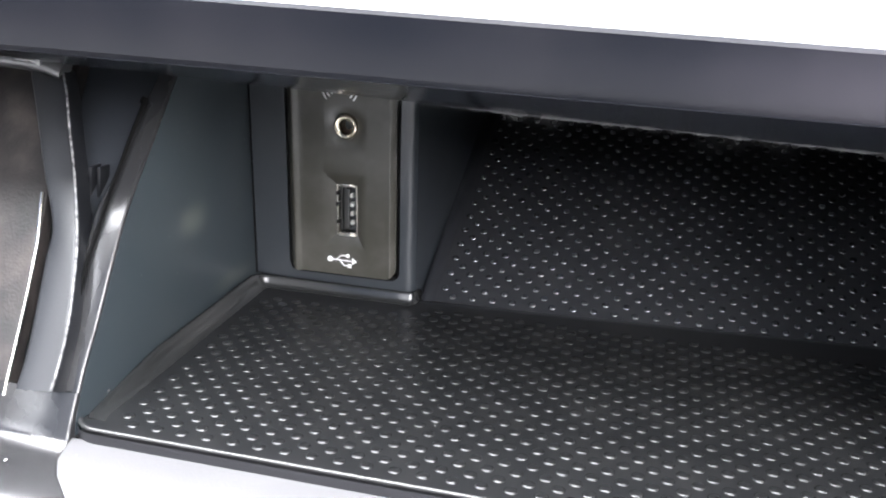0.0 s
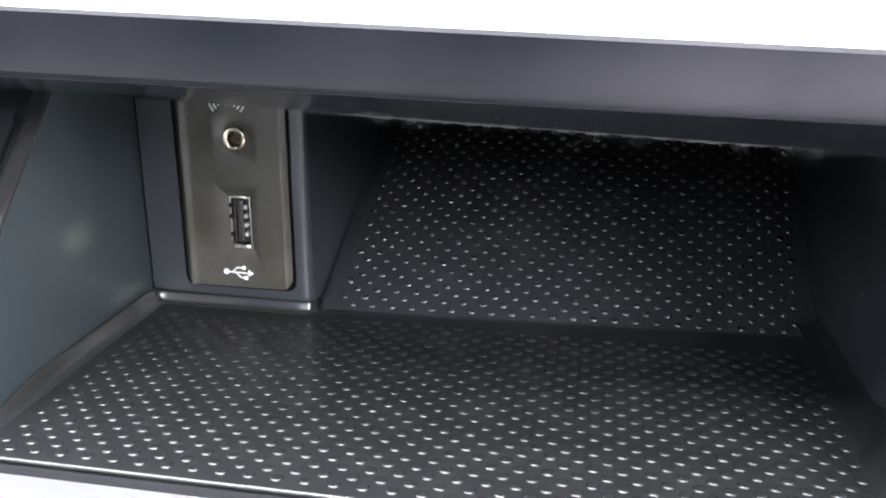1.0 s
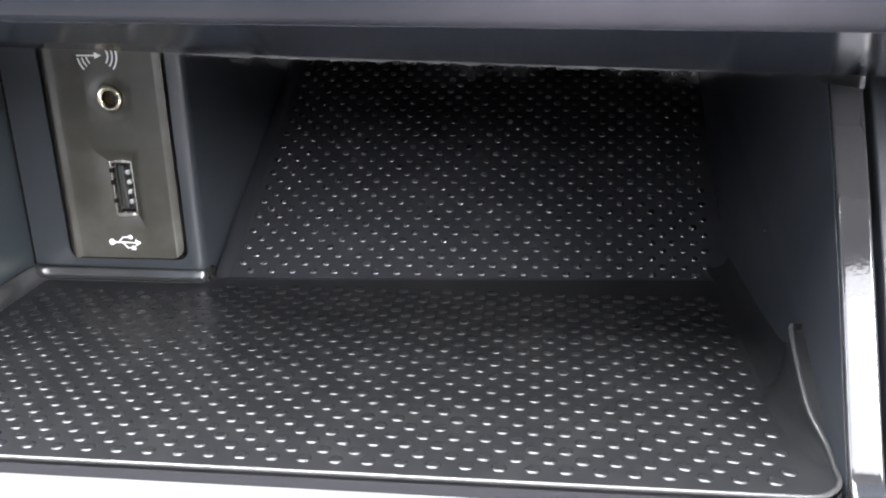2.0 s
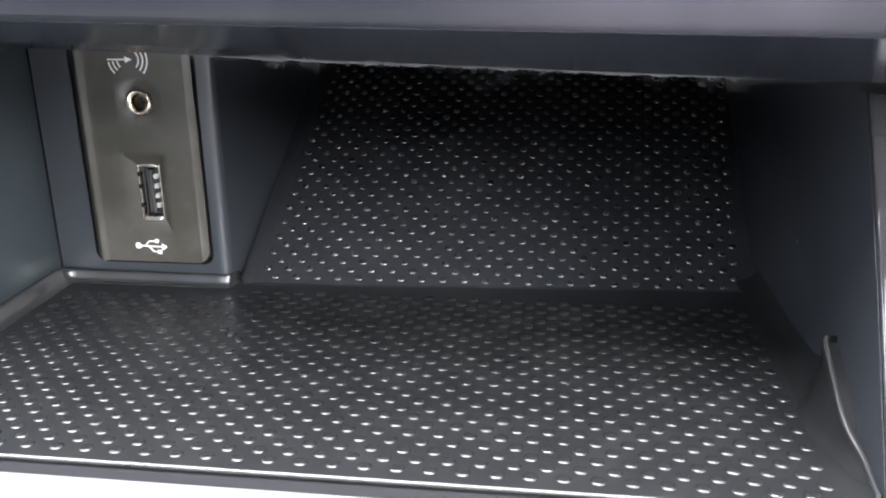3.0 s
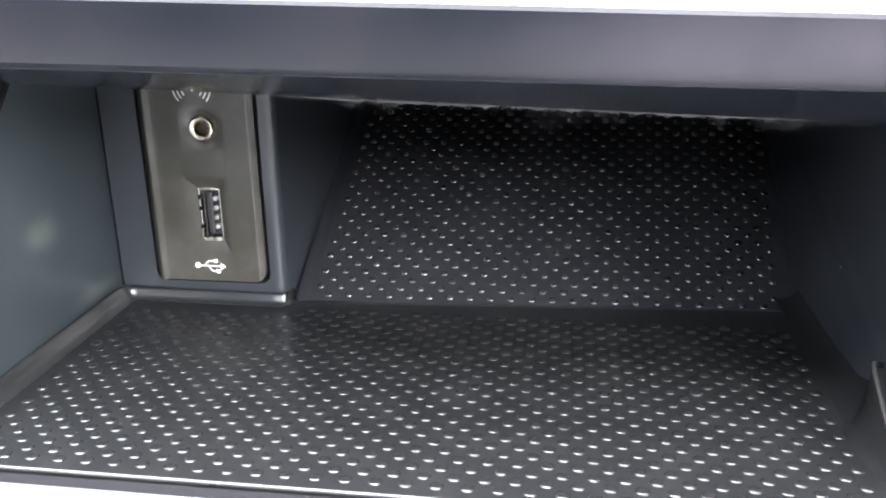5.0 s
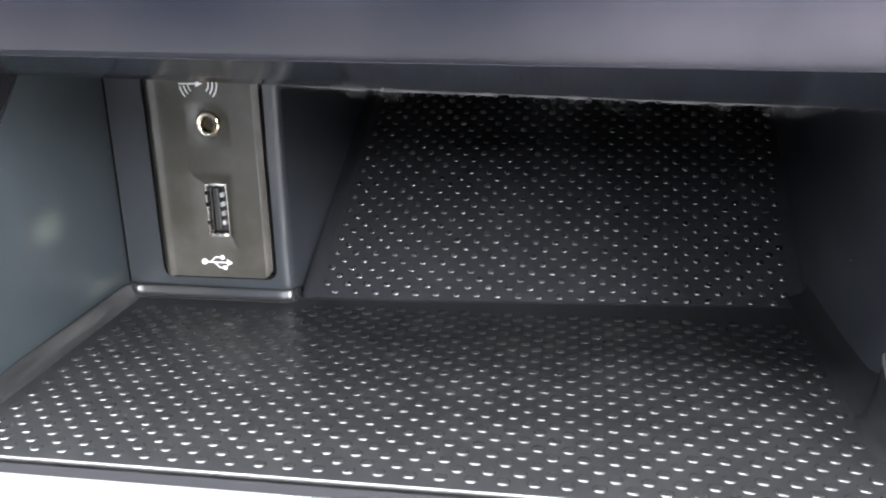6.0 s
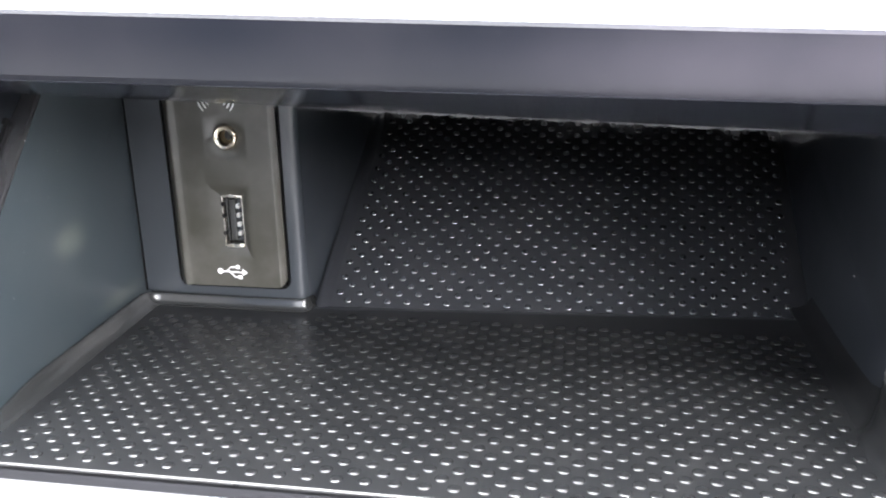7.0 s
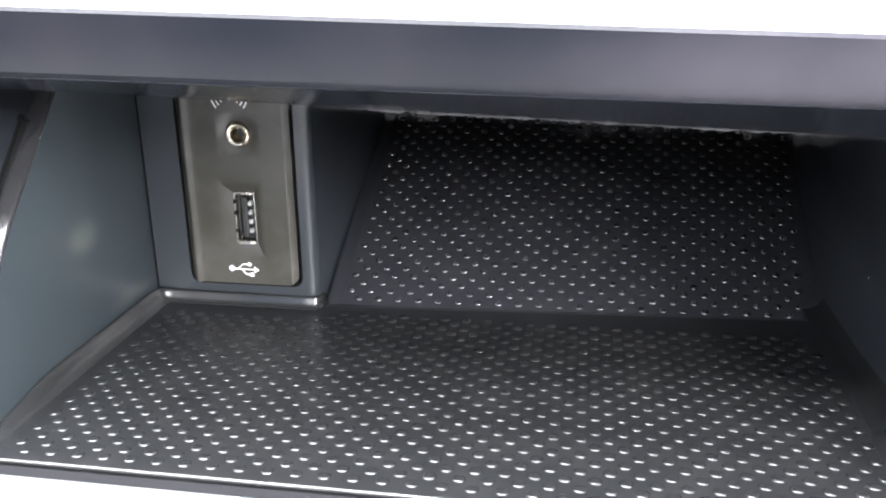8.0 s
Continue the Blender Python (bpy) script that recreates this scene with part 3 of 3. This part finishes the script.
part("gap_end", tube([(-15.3, 37.0, 55.4), (-15.2, 37.8, 56.3)], 0.75, 8), M_GAP_BLACK, fl)
fr = thing("frame_trim", "dark satin frame trim beside the bin, bright where the window shines on it", "trim")
part("upright", upright([(h, 164.0, 169.3) for h in (-60, -30, -22, -17, -13, -10, -7.6, -6, -4.6, -3, -1.55, -0.5, 0.5, 1.5, 4, 8, 12, 16, 20, 24, 28, 32, 36, 40, 45, 50, 57, 64)], face_r, 0.3, 1.4), M_TRIM_SHINY, fr, angle=50)
side = thing("side_panel", "dark dashboard panel beyond the frame trim", "dashboard panel")
part("panel", frame_plate([(170.6, 64), (260, 64), (260, -10.5), (170.3, -10.5), (170.4, 10)], face_r, 4.0), M_FILLET, side)
part("backing", box(168, 262, 44, 48, -40, 70), M_FILLET, side)

# curved grip bar with an arm that turns away under the overhang
grip = thing("grip_bar", "dark curved grip bar with a painted highlight on its worn edge", "grip bar")
left = spline([(-44.5, 39.0, 62.0), (-41.8, 35.7, 57.8), (-38.4, 31.7, 52.5), (-32.1, 24.1, 42.3), (-25.9, 16.9, 32.7), (-25.2, 13.3, 27.9), (-23.8, 7.0, 19.5), (-22.8, 1.6, 12.2), (-22.8, -2.7, 6.4)], 4)
right = spline([(-36.0, 39.0, 62.0), (-32.3, 34.8, 56.7), (-29.6, 31.0, 52.0), (-24.2, 23.8, 41.8), (-19.7, 16.9, 32.6), (-17.8, 13.0, 27.6), (-15.7, 7.0, 19.4), (-14.8, 1.7, 12.2), (-14.8, -2.3, 6.9)], 4)
rings, edge_line = [], []
for a, b in zip(left, right):
    a, b = Vector(a) + Vector((1.5, -1.85, 0.8)), Vector(b) + Vector((1.5, -1.85, 0.8))
    across, inward = (b - a), Vector((0, 0.85, -0.5))
    w, n = across.normalized(), 0.9
    turn_r = [b - w * n + (w * math.sin(q) * n - inward * math.cos(q) * n) + inward * n for q in (0, 0.3, 0.6, 0.9, 1.2, 1.57)]
    turn_l = [a + w * n + (-w * math.sin(q) * n - inward * math.cos(q) * n) + inward * n for q in (1.57, 1.1, 0.6, 0)]
    edge_line.append(b - w * 0.25 + inward * 0.25)
    rings.append([a + inward * 5] + turn_l + turn_r + [b + inward * 5])
bar = part("bar", loft(rings), M_GRIP, grip, angle=60)
# pale strip painting the highlight along the bar's worn edge
part("edge_glint", tube(edge_line, 0.26, 8), M_GLINT, bar, "painted highlight along the worn edge")
part("arm", tube(spline([(-33.2, 36.5, 61.2), (-36.5, 36.2, 62.6), (-42, 36.6, 63.2), (-48, 37.2, 63.4), (-72, 38.5, 64.2)], 4), 2.5, 14), M_GLOSS, grip, "glossy rounded arm")
# pale lump standing for the highlight on the arm
part("arm_glint", tube(spline([(-37.0, 34.2, 63.2), (-39.0, 33.9, 63.9), (-41.5, 34.0, 64.2), (-44.0, 34.4, 64.3)], 3), 1.1, 10), M_GLINT, grip, "painted highlight on the arm")
# dark recess behind the grip bar, with a small clip in it
recess = thing("recess_panel", "dark recessed dashboard panel behind the grip bar", "dashboard panel")
part("panel", frame_plate([(-95, 70), (-13.5, 70), (-13.5, -2), (-95, -2)], face_l, 3.0, -7.0), M_BIN, recess)
for a in (-23.6, -21.5):
    part("clip", prism([(a, 42.9), (a + 0.9, 42.9), (a + 0.0, 35.8), (a + -0.9, 35.8)], "y", 27.5, 31.0, 0.25), M_GRIP, recess)
console = thing("console_panel", "dusty brown console panel with a pale metal edge", "console")
part("panel", frame_plate([(-26.5, 4.9), (-28.6, 29.4), (-32, 47), (-36, 66), (-80, 66), (-80, -10), (-31, -10)], face_l, 3.0, -0.6), M_BROWN, console)
part("edge_strip", tube([(-26.4, face_l(3), 3.5), (-26.8, face_l(12), 12), (-27.6, face_l(20), 20), (-28.4, face_l(29.4), 29.4), (-31, face_l(38), 38)], 0.4), M_NICKEL, console, "thin bright metal edging")

# ---- unseen cabin round the camera, added to block and bounce light ----
def shell(name, bm, mat, label):
    ob = part(name, bm, mat)
    return tagged(ob, label, "car cabin", kind="structure")


# dark, so that the glossy trim mirrors no bright roof
shell("cabin_roof", prism([(-1000, 860), (-500, 722), (-500, 752), (-1000, 890)], "x", -760, 900), M_SHELL_DARK, "unseen dark roof slab, added to keep reflections dark")
shell("roof_header", prism([(-262, 657), (-235, 650), (-235, 680), (-262, 687)], "x", -760, 900), M_CABIN, "unseen pale roof bar, added to close the cabin above the windscreen")
shell("cabin_rear", box(-760, 900, -1000, -970, -450, 330), M_SHELL_DARK, "unseen dark wall behind the camera, added to block low sky")
# pale slab added to bounce light up into the bin
shell("bounce_slab", box(-760, 900, -1000, -40, -280, -250), M_BOUNCE, "unseen pale slab behind the camera, added to bounce light")
shell("cabin_side_left", box(-790, -760, -1000, 450, -450, 340), M_SHELL_DARK, "unseen dark side wall, added to block low sky")
# pale wall added as something bright for the housing's edge to mirror
shell("cabin_side_right", box(900, 930, -1000, 450, -450, 120), M_BOUNCE_WALL, "unseen pale side wall, added for bright reflections")

# dust along the roof's front edge
bm = bmesh.new()
rnd = random.Random(4)
lint = []
for k in range(420):
    x = 52 + 98 * k / 419
    r = max(0.05, 0.32 + 0.30 * noise.noise(Vector((x * 0.35, 1.7, 0))) + 0.16 * noise.noise(Vector((x * 1.9, 4.2, 0)))) * min(1.0, (x - 51) / 14, (151 - x) / 20)
    z = edge_z(x, 61.72, -0.0347)
    lint.append([Vector((x, 22.75 + r * 1.3 * math.cos(a), z - 0.3 + r * math.sin(a) * (1.0 + 0.5 * noise.noise(Vector((x * 3.1, a * 2, 0)))))) for a in (2 * math.pi * q / 7 for q in range(7))])
loft(lint, bm=bm)
TUFTS = [(rnd.uniform(52, 148), rnd.uniform(1.5, 4.5), rnd.uniform(0.5, 1.0)) for _ in range(9)] + [(101.0, 4.0, 1.5), (105.5, 2.5, 1.1)]
for k in range(7500):
    x = rnd.uniform(47, 152)
    thick = 0.45 + 0.5 * noise.noise(Vector((x * 0.16, 3.1, 0))) + 0.35 * noise.noise(Vector((x * 0.6, 7.1, 0)))
    if rnd.random() > 0.35 + thick:
        continue
    hang = 0.0
    if rnd.random() < 0.35:
        tx, spread, deep = rnd.choice(TUFTS)
        x = rnd.gauss(tx, spread * 0.45)
        hang = deep * 2.6 * rnd.random() ** 1.6 * math.exp(-((x - tx) / spread) ** 2)
    p0 = Vector((x, 22.3 + rnd.uniform(-0.7, 1.1) + hang * 0.5, edge_z(x, 61.75, -0.0347) + rnd.uniform(-0.8, 0.12) - hang))
    dirn = Vector((rnd.uniform(-1, 1), rnd.uniform(-0.5, 0.5), rnd.uniform(-0.8, 0.35))).normalized()
    ln = rnd.uniform(0.2, 0.75)
    mid = p0 + dirn * ln * 0.5 + Vector((rnd.uniform(-.15, .15), 0, rnd.uniform(-.15, .15)))
    end = mid + Vector((rnd.uniform(-1, 1), rnd.uniform(-.4, .4), rnd.uniform(-1, .5))).normalized() * ln * 0.5
    w = Vector((0.0055, 0, 0.006))
    vs = [bm.verts.new(q) for q in (p0 - w, p0 + w, mid + w, mid - w)]
    bm.faces.new(vs)
    bm.faces.new([vs[3], vs[2], bm.verts.new(end)])
tagged(part("dust_fluff", bm, M_FLUFF), "grey dust fluff clinging under the dashboard edge", "dust", kind="stuff")

# tiny pale specks of grit: along the seam, on the walls and on the floor
bm = bmesh.new()
rnd = random.Random(9)


def flake(x, y, z, n, size):
    n = Vector(n).normalized()
    u = n.orthogonal().normalized()
    v = n.cross(u)
    c = Vector((x, y, z)) + n * 0.06
    ring = [bm.verts.new(c + (u * math.cos(a) + v * math.sin(a) * 0.7) * size * rnd.uniform(0.6, 1.2)) for a in (0.3, 1.5, 2.8, 4.1, 5.3)]
    top = bm.verts.new(c + n * size * 0.5)
    for k in range(5):
        bm.faces.new((ring[k], ring[(k + 1) % 5], top))


for k in range(18):
    flake(-10.2 + rnd.uniform(-0.15, 0.5), 75.9 + rnd.uniform(-0.5, 0.05), 16 + 40 * rnd.random() ** 0.8, (0.6, -0.8, 0), rnd.uniform(0.06, 0.13))
for k in range(16):
    flake(-10.4, rnd.uniform(20, 74), rnd.uniform(6, 50), (1, 0, 0), rnd.uniform(0.05, 0.11))
flake(-10.4, 35.5, 52.3, (1, 0, 0), 0.2)
flake(163.9, 61.8, 20.3, (-1, 0, 0), 0.38)
for k in range(26):
    flake(rnd.uniform(0, 156), rnd.uniform(0, 66), 0.0, (0, 0, 1), rnd.uniform(0.06, 0.14))
for k in range(14):
    h = rnd.uniform(0.2, 0.9)
    flake(rnd.uniform(-8, 162), -7.6 - 8 * h, -3.2 * h + 0.25, (0, -0.35, 0.93), rnd.uniform(0.08, 0.22))
flake(-19.0, -11.6, -3.7, (0, -0.35, 0.93), 0.45)
tagged(part("grit_specks", bm, M_GRIT), "tiny pale specks of grit scattered over the plastic", "grit", kind="stuff")

# ---- pips of the liner ----
def pip_mesh(a, b, power, profile, seg):
    """A low pip, wider than deep: half width, half depth, squareness, rings of (size, height)."""
    bm = bmesh.new()

    def bent(c):
        return math.copysign(abs(c) ** (2.0 / power), c)
    rings = []
    for r, h in profile:
        rings.append([bm.verts.new((a * r * bent(math.cos(2 * math.pi * k / seg)), b * r * bent(math.sin(2 * math.pi * k / seg)), h)) for k in range(seg)])
    for r, s in zip(rings, rings[1:]):
        for i in range(seg):
            bm.faces.new((r[i], r[(i + 1) % seg], s[(i + 1) % seg], s[i]))
    bm.faces.new(rings[-1])
    return bm




# a low disc with a rounded, sloping edge: parts of the radius, heights
DISC = ((1.02, -0.06), (1.0, 0.0), (0.93, 0.10), (0.86, 0.175), (0.79, 0.225), (0.70, 0.255), (0.55, 0.268), (0.3, 0.272))
# a rounder cap for the back panel
CAP = ((1.02, -0.06), (1.0, 0.0), (0.93, 0.12), (0.83, 0.23), (0.69, 0.32), (0.48, 0.385), (0.22, 0.415))
floor_pip = mesh_object("pip", pip_mesh(1.32, 1.18, 2.2, DISC, 14), M_PIP, angle=80)
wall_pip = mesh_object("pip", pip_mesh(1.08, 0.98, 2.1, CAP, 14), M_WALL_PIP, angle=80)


def pips(owner, pip_data, places, turn, near):
    """Pips at places: the near ones as parts of their own, the rest joined."""
    rest_v, rest_f = [], []
    src = [v.co.copy() for v in pip_data.vertices]
    fs = [tuple(f.vertices) for f in pip_data.polygons]
    for q, is_near in zip(places, near):
        m = Matrix.Translation(Vector(q) * MM) @ turn
        if is_near:
            ob = new("pip", pip_data)
            ob.parent = owner
            ob.matrix_basis = m
        else:
            base = len(rest_v)
            rest_v += [m @ v for v in src]
            rest_f += [tuple(base + i for i in f) for f in fs]
    me = bpy.data.meshes.new("pip_field")
    me.from_pydata(rest_v, [], rest_f)
    me.materials.append(pip_data.materials[0])
    me.shade_smooth()
    ob = new("pip_field", me)
    ob.parent = owner
    return tagged(ob, kind="stuff")


places, near = [], []
for j in range(0, 28):
    for k in range(31):
        i = k if j % 2 == 0 else k - 0.5
        x, y = i * PX, j * PY + 0.95
        if i > 29.6 or (x < 38 and y > 68.5) or y > 74:
            continue
        places.append((x, y, 0))
        near.append(j < 10)
pips(bpy.data.objects["floor_panel"], floor_pip, places, Matrix.Identity(4), near)
places, near = [], []
u, v = Vector((5.364, 0.332, -0.06)).normalized(), Vector((0.117, 2.239, 1.394)).normalized()
w = u.cross(v).normalized()
turn = Matrix((u, w.cross(u), w)).transposed().to_4x4()
for j in range(-1, 33):
    for k in range(23):
        i = k if j % 2 == 0 else k + 0.5
        if i <= 22:
            q = wall_place(i, j + 0.34)
            places.append(q)
            near.append(j < 12)
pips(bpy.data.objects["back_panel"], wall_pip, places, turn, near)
